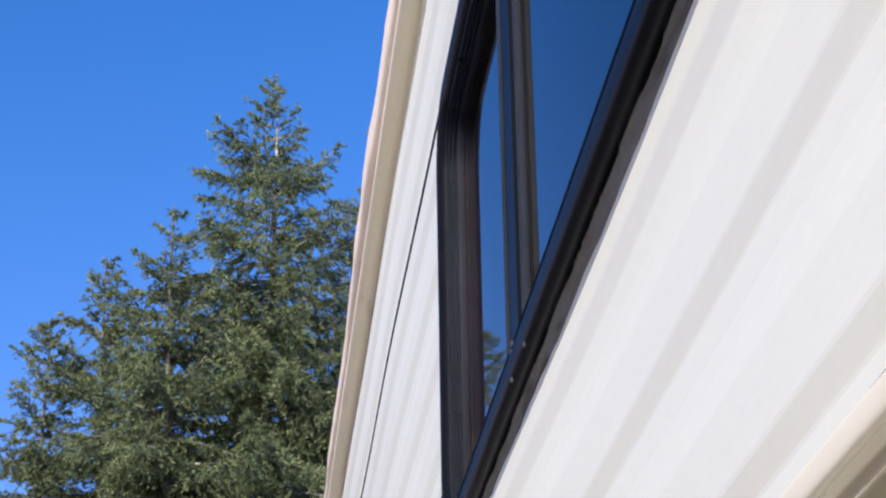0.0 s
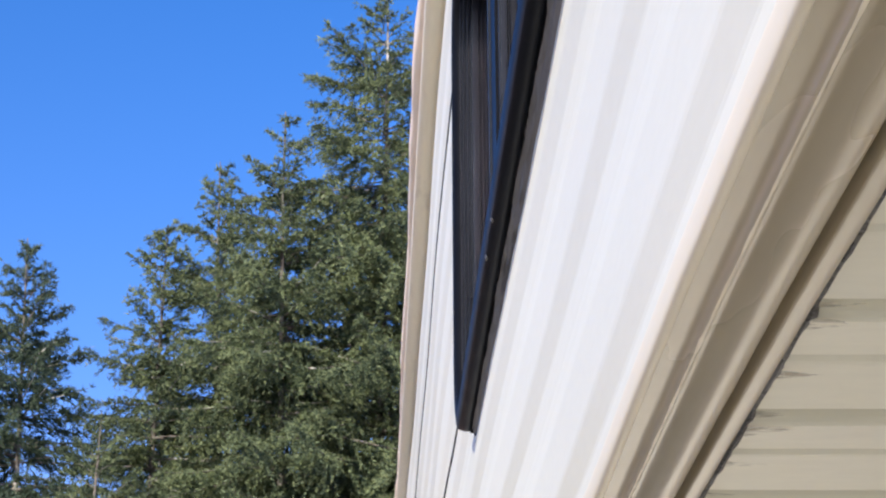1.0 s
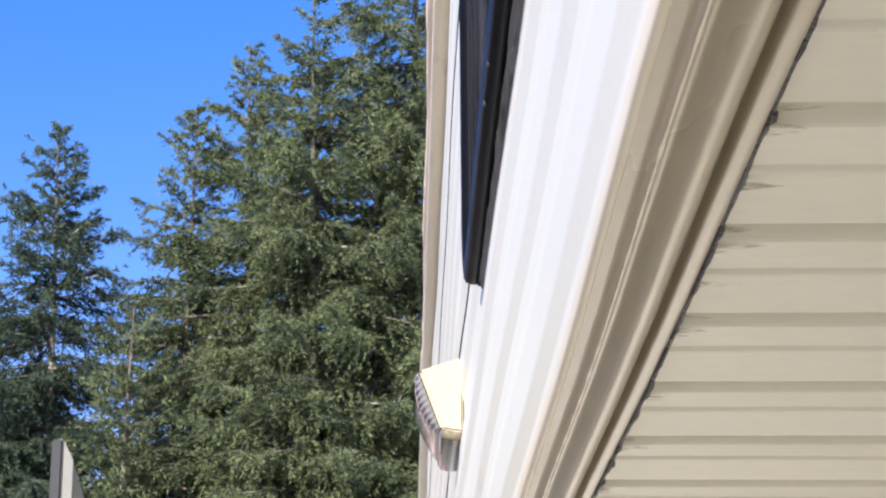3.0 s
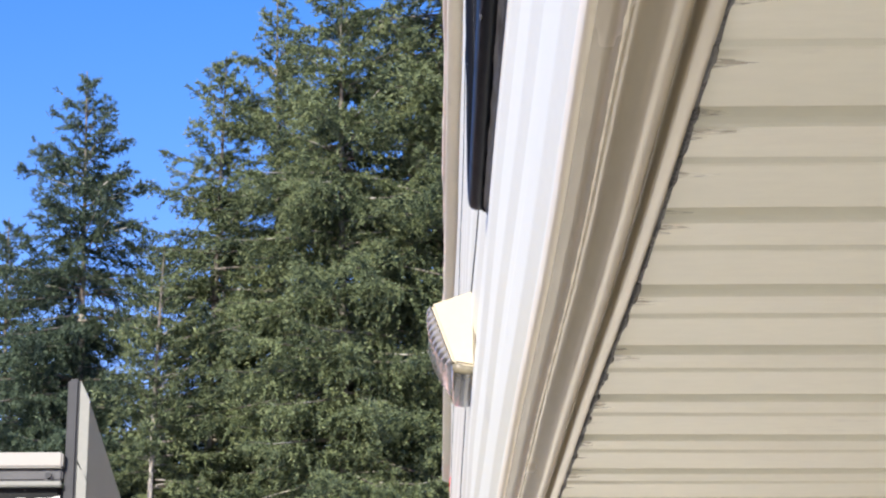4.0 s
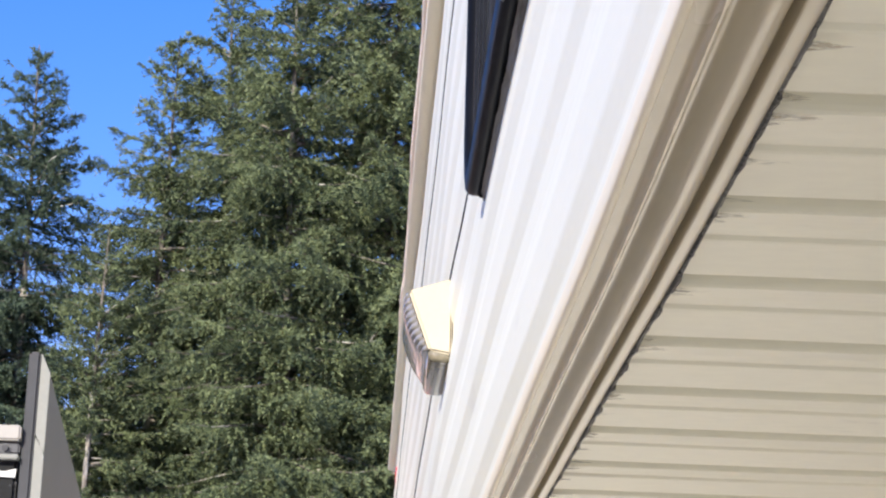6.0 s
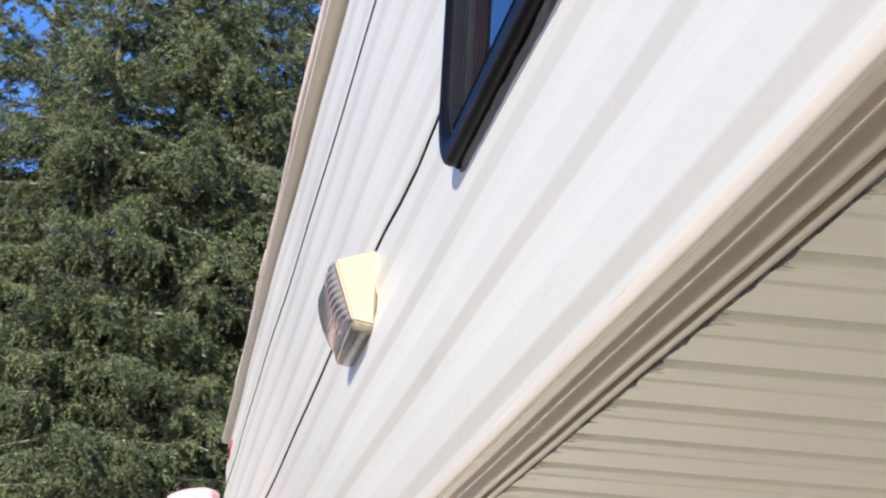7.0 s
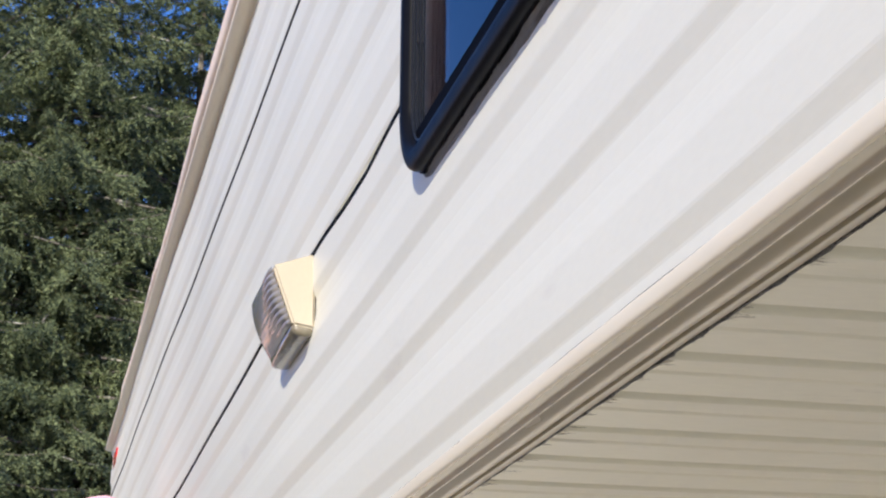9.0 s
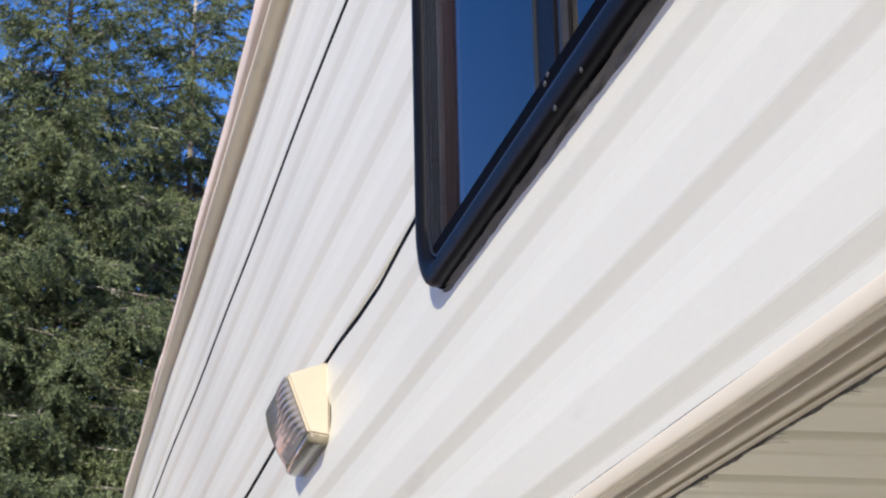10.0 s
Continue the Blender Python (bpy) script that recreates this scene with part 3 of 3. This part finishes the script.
box(bm, -0.0060, -0.0005, 6.76, 6.95, 0.965, 1.025, 0.0022, 3)
part("marker_lamp", bm, M_RED, trailer, "red plastic side marker lamp")

# wheels carry the body on the ground
for y in (4.3, 5.15):
    for x in (0.16, DEPTH - 0.16):
        bm = bmesh.new()
        bmesh.ops.create_cone(bm, cap_ends=True, segments=40, radius1=0.36, radius2=0.36, depth=0.2,
                              matrix=Matrix.Translation((x, y, GROUND_Z + 0.36)) @ Matrix.Rotation(math.pi / 2, 4, 'Y'))
        bmesh.ops.bevel(bm, geom=[e for e in bm.edges if len(e.link_faces) == 2 and e.calc_face_angle() > 1], offset=0.03, segments=3, affect='EDGES')
        w = part("wheel", bm, M_TYRE, trailer, "black tyre on a white steel rim")
        bm = bmesh.new()
        bmesh.ops.create_cone(bm, cap_ends=True, segments=32, radius1=0.2, radius2=0.2, depth=0.205,
                              matrix=Matrix.Translation((x, y, GROUND_Z + 0.36)) @ Matrix.Rotation(math.pi / 2, 4, 'Y'))
        part("rim", bm, M_RIM, w)
    slab("axle", (0.2, DEPTH - 0.2, y - 0.04, y + 0.04, GROUND_Z + 0.32, GROUND_Z + 0.40), M_EDGE)
    slab("spring_block", (0.3, 0.4, y - 0.05, y + 0.05, GROUND_Z + 0.40, -1.201), M_EDGE)

# sealant torn along the inner edge of the trim
rnd = random.Random(4)
for k in range(-7, 11):
    for off in (-0.012, 0.004, 0.058):
        if rnd.random() < 0.15:
            continue
        y = k * P + off + rnd.uniform(-0.006, 0.006)
        bm = bmesh.new()
        n = 9
        ln, wd = rnd.uniform(0.012, 0.045), rnd.uniform(0.0010, 0.0028)
        rows = []
        for i in range(n + 1):
            s = i / n
            w = wd * math.sin(math.pi * s) ** 0.6 * rnd.uniform(0.4, 1.2) + 0.0003
            yy = y + ln * (s - 0.5)
            dx = trim_wave(yy)[0]
            rows.append([bm.verts.new((x + dx, yy, z)) for x, z in ((0.0450, -0.0030), (0.0455 + w * 0.5, -0.0040), (0.0462 + w, -0.0034), (0.0464 + w * 1.2, 0.0005), (0.0452, 0.0012))])
        for r0, r1 in zip(rows, rows[1:]):
            for j in range(5):
                m = (j + 1) % 5
                bm.faces.new((r0[j], r0[m], r1[m], r1[j]))
        bm.faces.new(rows[0]); bm.faces.new(rows[-1])
        part("sealant", bm, M_SEALANT if rnd.random() < 0.88 else M_OLDPUTTY, trailer)

# thin dark bead of old sealant along the flange
bm = bmesh.new()
rows = []
for y in steps(-1.2, 1.85, 420):
    w = 0.0011 + 0.0020 * max(0, noise.noise((y * 26, 4, 4))) + 0.0009 * max(0, noise.noise((y * 90, 1, 2)))
    dx = trim_wave(y)[0]
    rows.append([bm.verts.new((x + dx, y, z)) for x, z in ((0.0455, -0.0030), (0.0460 + w, -0.0033), (0.0463 + w, 0.0006), (0.0455, 0.0012))])
for r0, r1 in zip(rows, rows[1:]):
    for j in range(4):
        m = (j + 1) % 4
        bm.faces.new((r0[j], r0[m], r1[m], r1[j]))
part("sealant_bead", bm, M_SEALANT, trailer, "cracked black sealant bead")
# smudges of mildew where the ribs meet the flange
rnd = random.Random(9)
for k in range(-6, 10):
    for off, size in ((0.004, 1.0), (0.012, 0.6), (0.062, 0.8), (0.117, 0.7)):
        if rnd.random() < 0.2:
            continue
        y, x = k * P + off + rnd.uniform(-0.002, 0.002), 0.0474
        bm = bmesh.new()
        ln, wd = size * rnd.uniform(0.010, 0.030), size * rnd.uniform(0.004, 0.0085)
        rim, inner = [], []
        for i in range(26):
            s = i / 25
            edge = ln * max(0.05, math.sin(math.pi * s) ** 1.3) * (0.45 + 0.75 * abs(noise.noise((s * 9, k * 3.1, off * 40))) + 0.25 * rnd.random())
            inner.append(bm.verts.new((x + trim_wave(y)[0], y + wd * 2.4 * (s - 0.5), -0.0027)))
            rim.append(bm.verts.new((x + trim_wave(y)[0] + edge, y + wd * 2.4 * (s - 0.5), -0.0027)))
        for i in range(25):
            bm.faces.new((inner[i], rim[i], rim[i + 1], inner[i + 1]))
        part("smudge", bm, M_STAIN, trailer)

# ---------------- box body with an upright panel, parked beyond the nose ----------------
def prism(bm, pts, y0, y1):
    """An upright sheet: outline in x, z, drawn from y0 to y1."""
    sweep(bm, pts, [lambda a, b: (a, y0, b), lambda a, b: (a, y1, b)])


cargo = thing("cargo_box", "dark box body with a white rail and a grey upright panel", "cargo box", at=(0, 0, 0))
bm = bmesh.new()
box(bm, -1.90, -0.714, 2.80, 4.6, GROUND_Z, 0.3315, 0.006)
part("body", bm, M_FLAKED, cargo, "dark weathered front face")
bm = bmesh.new()
box(bm, -1.90, -0.7095, 2.775, 2.835, 0.356, 0.383, 0.003, 2)
part("rail", bm, M_WHITEWOOD, cargo, "white painted top rail")
bm = bmesh.new()
box(bm, -1.90, -0.711, 2.788, 2.82, 0.334, 0.3555, 0.003)
part("strip", bm, M_GALV, cargo, "bolted dark metal strip")
bm = bmesh.new()
box(bm, -1.90, -0.711, 2.780, 2.7995, 0.3235, 0.3325, 0.002)
part("ledge", bm, M_GREYPANEL, cargo, "grey ledge under the metal strip")
bm = bmesh.new()
prism(bm, [(-0.765, 0.296), (-0.716, 0.294), (-0.7145, 0.309), (-0.724, 0.3075), (-0.733, 0.3045), (-0.752, 0.3055), (-0.764, 0.302)], 2.794, 2.7985)
part("tape", bm, M_TAPE, cargo, "torn white tape patch")
bm = bmesh.new()
prism(bm, [(-0.793, 0.3035), (-0.777, 0.3025), (-0.772, 0.3045), (-0.781, 0.3060), (-0.791, 0.3058)], 2.796, 2.7985)
part("tape", bm, M_TAPE, cargo)
for bx in (-0.735, -0.832, -0.93, -1.03, -1.13):
    bm = bmesh.new()
    bmesh.ops.create_cone(bm, cap_ends=True, segments=6, radius1=0.0065, radius2=0.0058, depth=0.008,
                          matrix=Matrix.Translation((bx, 2.785, 0.3430)) @ Matrix.Rotation(math.pi / 2, 4, 'X'))
    bl = part("bolt", bm, M_EDGE, cargo, "hexagon bolt head")
    bm = bmesh.new()
    bmesh.ops.create_cone(bm, cap_ends=True, segments=18, radius1=0.0095, radius2=0.0095, depth=0.002,
                          matrix=Matrix.Translation((bx, 2.7875, 0.3430)) @ Matrix.Rotation(math.pi / 2, 4, 'X'))
    part("washer", bm, M_GALV, bl)
bm = bmesh.new()
box(bm, -0.709, -0.688, 2.792, 2.81, GROUND_Z, 0.518, 0.004)
part("edge_strip", bm, M_EDGE, cargo, "dark edging of the upright panel")
for z0, z1, drop in ((0.372, 0.516, 0.036), (GROUND_Z, 0.366, 0.026)):
    bm = bmesh.new()
    low = z0 - drop if z0 > 0 else z0
    prism(bm, [(-0.687, z0), (-0.670, low), (-0.670, z1 - drop), (-0.687, z1)], 2.795, 2.803)
    part("front_sheet", bm, M_GREYPANEL, cargo, "pale grey front of the upright panel")
bm = bmesh.new()
r = [[bm.verts.new(p) for p in ((x, 2.806, GROUND_Z), (x, 4.6, GROUND_Z), (x, 4.6, -0.01), (x, 2.806, 0.476))] for x in (-0.687, -0.670)]
for j in range(4):
    m = (j + 1) % 4
    bm.faces.new((r[0][j], r[0][m], r[1][m], r[1][j]))
bm.faces.new(r[0]); bm.faces.new(r[1])
part("side_sheet", bm, M_SHADEPANEL, cargo, "grey side sheet with a sloping top, darkened for shade")

# ---------------- pink cloth over a post beside the rear ----------------
stand = thing("clothes_post", "pink cloth draped over a wooden post", "post", at=(0, 0, 0))
bm = bmesh.new()
box(bm, -0.195, -0.155, 4.48, 4.52, GROUND_Z, 0.462, 0.004)
part("post", bm, M_BARK, stand)
bm = bmesh.new()
N = 36
rows = []
for i in range(15):
    s = i / 14
    ring_v = []
    for j in range(N):
        a = 2 * math.pi * j / N
        r = 0.010 + 0.046 * min(1, s * 2.2) ** 0.6 + 0.02 * s + 0.008 * s * math.sin(a * 7 + 1) + 0.004 * s * math.sin(a * 13)
        z = 0.489 - 0.02 * (s * 2) ** 2 * (s < 0.5) - (0.02 + (s - 0.5) * 0.9) * (s >= 0.5) + 0.22 * (r * math.cos(a)) * (1 - 0.5 * s)
        ring_v.append(bm.verts.new((-0.172 + r * math.cos(a), 4.5 + r * math.sin(a), z)))
    rows.append(ring_v)
for r0, r1 in zip(rows, rows[1:]):
    for j in range(N):
        m = (j + 1) % N
        bm.faces.new((r0[j], r0[m], r1[m], r1[j]))
bm.faces.new(rows[0])
cl = part("cloth", bm, M_PINK, stand, "bright pink draped cloth", smooth=True)
cl.modifiers.new("thickness", 'SOLIDIFY').thickness = 0.003


# ---------------- conifers ----------------
NEEDLES = 118              # to a metre of twig

def conifer(name, label, x, y, top, radius, slope, seed, needles, dense=1.0, group="conifers behind the yard"):
    """A fir: tapered trunk, whorls of drooping limbs with side twigs, and crowded sprays of needles."""
    rng = np.random.default_rng(seed)
    H = top - GROUND_Z
    tree = thing(name, label, "tree", group, at=(x, y, GROUND_Z))
    # trunk
    bm = bmesh.new()
    rings = []
    for i in range(25):
        t = i / 24
        r = 0.0072 * H * (1 - t) ** 0.9 + 0.006
        cx, cy = 0.05 * math.sin(t * 5 + seed), 0.05 * math.cos(t * 4 + seed)
        rings.append([bm.verts.new((cx + r * math.cos(a), cy + r * math.sin(a), t * H)) for a in np.linspace(0, 2 * np.pi, 11)[:-1]])
    for a, b in zip(rings, rings[1:]):
        for j in range(10):
            k = (j + 1) % 10
            bm.faces.new((a[j], a[k], b[k], b[j]))
    bm.faces.new(rings[0]); bm.faces.new(rings[-1])
    part("trunk", bm, M_BARK, tree, "grey-brown tapered trunk", smooth=True)
    # limbs
    low = (2.3 - GROUND_Z) / H
    nb = int(50 * (H - 4.1) * dense)
    t = 1 - (rng.random(nb) ** 0.72) * (1 - low)
    t = np.sort(t)
    step = 0.34 / H
    t = np.clip(np.round(t / step) * step + rng.normal(0, 0.14 / H, nb), low, 1 - 0.17 / H)      # whorls
    az = np.arange(nb) * 2.39996 + rng.normal(0, 0.35, nb)
    depth = (1 - t) * H
    bx, by, bz = np.cos(az), np.sin(az), t * H
    prof = radius * (1 - np.exp(-slope * depth ** 1.12 / radius))
    length = prof * rng.uniform(0.5, 1.28, nb) + 0.03
    gap = np.sin(bz * 3.9 + seed) * np.sin(az * 2.5 + bz * 1.7 + seed * 1.7) + 0.4 * np.sin(az * 5 - bz * 2.3)
    length *= np.where((gap > 0.42) & (depth > 0.9), 0.42, 1.0)
    up = np.clip(1 - depth / 3.2, 0, 1)
    rise = -0.05 + 1.05 * up ** 1.1 + rng.normal(0, 0.09, nb)       # slope at the base
    sag = 0.28 * (1 - up)
    LV, LF = [], []
    verts_n = 0

    def along(i, s):
        d = length[i] * s
        return np.stack([bx[i] * d, by[i] * d, bz[i] + rise[i] * d - sag[i] * d * s + 0.55 * sag[i] * d * s ** 3], -1)

    for seg in range(4):
        i = np.arange(nb)
        p0, p1 = along(i, seg / 4), along(i, (seg + 1) / 4)
        r0 = (0.0035 + 0.011 * length) * (1 - seg / 4 * 0.9)
        r1 = (0.0035 + 0.011 * length) * (1 - (seg + 1) / 4 * 0.9)
        side = np.stack([-by, bx, 0 * bx], -1)
        upv = np.array([0, 0, 1.0])
        q = [p0 + side * r0[:, None], p0 - side * r0[:, None] * 0.5 + upv * r0[:, None], p0 - side * r0[:, None] * 0.5 - upv * r0[:, None],
             p1 + side * r1[:, None], p1 - side * r1[:, None] * 0.5 + upv * r1[:, None], p1 - side * r1[:, None] * 0.5 - upv * r1[:, None]]
        LV.append(np.stack(q, 1).reshape(-1, 3))
        base = verts_n + np.arange(nb)[:, None] * 6
        for f in ((0, 1, 4, 3), (1, 2, 5, 4), (2, 0, 3, 5)):
            LF.append(base + np.array(f))
        verts_n += nb * 6
    lm = mesh_part("branchwork", np.concatenate(LV), np.concatenate(LF), M_BARK, tree)
    lm["kind"] = "stuff"
    # side twigs on the limbs, then tufts of needles on the twigs
    per = np.clip((length * 30 + 5).astype(int), 5, 56)
    bi = np.repeat(np.arange(nb), per)
    n = len(bi)
    s = 0.05 + 0.95 * rng.random(n) ** 0.75
    base = along(bi, s)
    tip = along(bi, np.minimum(s + 0.05, 1.05))
    fwd = tip - base
    fwd /= np.linalg.norm(fwd, axis=1)[:, None] + 1e-9
    sidev = np.stack([-by[bi], bx[bi], np.zeros(n)], -1) * np.where(rng.random(n) < 0.5, 1, -1)[:, None]
    turn = rng.uniform(0.2, 1.2, n)[:, None]
    tw = fwd * np.cos(turn) + sidev * np.sin(turn)
    tw[:, 2] += rng.normal(-0.30, 0.30, n) + 0.48 * up[bi]
    tw /= np.linalg.norm(tw, axis=1)[:, None]
    tl = np.clip((0.05 + 0.40 * length[bi] * (1.08 - s)) * rng.uniform(0.6, 1.25, n), 0.04, 0.55)
    nt = np.maximum((tl * NEEDLES).astype(int), 8)
    ti = np.repeat(np.arange(n), nt)
    m = len(ti)
    u = rng.random(m) ** 0.85
    pos = base[ti] + tw[ti] * (tl[ti] * u)[:, None]
    pos[:, 2] -= 0.42 * tl[ti] * u ** 2
    # needles stand off the twig all round, leaning to its tip
    d = tw[ti] * rng.uniform(0.3, 1.0, (m, 1)) + rng.normal(0, 0.42, (m, 3)) + np.array([0, 0, 0.06])
    d /= np.linalg.norm(d, axis=1)[:, None]
    ln = rng.uniform(0.040, 0.085, (m, 1)) * (1.15 - 0.45 * u)[:, None]
    w = np.cross(d, rng.normal(0, 1, (m, 3)))
    w /= np.linalg.norm(w, axis=1)[:, None] + 1e-9
    wd = rng.uniform(0.0050, 0.0092, (m, 1))
    p0 = pos + rng.normal(0, 0.005, (m, 3))
    V = np.stack([p0 - w * wd, p0 + w * wd, p0 + d * ln], 1)
    V = V.reshape(-1, 3)
    F = np.arange(len(V)).reshape(-1, 3)
    crown = mesh_part("crown", V, F, needles, tree)
    crown["label"] = "crown of crowded needle sprays with gaps"
    crown["kind"] = "stuff"
    return tree


def mesh_part(name, V, F, material, parent):
    me = bpy.data.meshes.new(name)
    k = F.shape[1]
    me.vertices.add(len(V))
    me.vertices.foreach_set("co", V.astype(np.float32).ravel())
    me.loops.add(F.size)
    me.loops.foreach_set("vertex_index", F.astype(np.int32).ravel())
    me.polygons.add(len(F))
    me.polygons.foreach_set("loop_start", np.arange(0, F.size, k, dtype=np.int32))
    me.update(calc_edges=True)
    me.materials.append(material)
    ob = new(name, me)
    ob.parent = parent
    return ob


TREES = (
    ("fir_tree", "tall dark green fir with a bare pale leader", 0.03, 22.0, 11.95, 2.1, 0.66, 3, M_NEEDLE, 1.0),
    ("fir_tree", "tall fir close behind its taller neighbour", 1.65, 23.2, 12.2, 2.0, 0.60, 8, M_NEEDLE, 0.75),
    ("fir_tree", "fir with a rounded olive-green crown", -1.92, 22.6, 9.75, 1.5, 0.54, 12, M_NEEDLE, 0.95),
    ("fir_tree", "slim fir leaning on a broader one", -2.58, 22.2, 8.8, 1.15, 0.50, 21, M_NEEDLE, 0.8),
    ("spruce_tree", "lone bluish-green spruce with sparse upper limbs", -4.13, 22.0, 8.5, 1.65, 0.56, 30, M_NEEDLE_B, 1.0),
    ("spruce_tree", "low spruce at the edge of the trees", -5.10, 22.8, 6.95, 1.4, 0.50, 37, M_NEEDLE_B, 0.95),
    ("fir_tree", "fir filling the gap between taller ones", -1.08, 21.4, 9.9, 1.65, 0.66, 44, M_NEEDLE, 0.85),
    ("fir_tree", "young fir standing before the taller ones", -3.05, 21.0, 6.1, 1.2, 0.55, 58, M_NEEDLE, 0.6),
    ("fir_tree", "fir farther back, seen between nearer ones", -2.9, 26.5, 8.2, 1.5, 0.55, 63, M_NEEDLE_B, 0.42),
    ("fir_tree", "fir farther back, seen between nearer ones", -5.1, 26.0, 7.2, 1.5, 0.55, 71, M_NEEDLE_B, 0.42),
)
for nm, lab, tx, ty, top, rad, slope, seed, nmat, dens in TREES:
    conifer(nm, lab, tx, ty, top, rad, slope, seed, nmat, dense=dens)
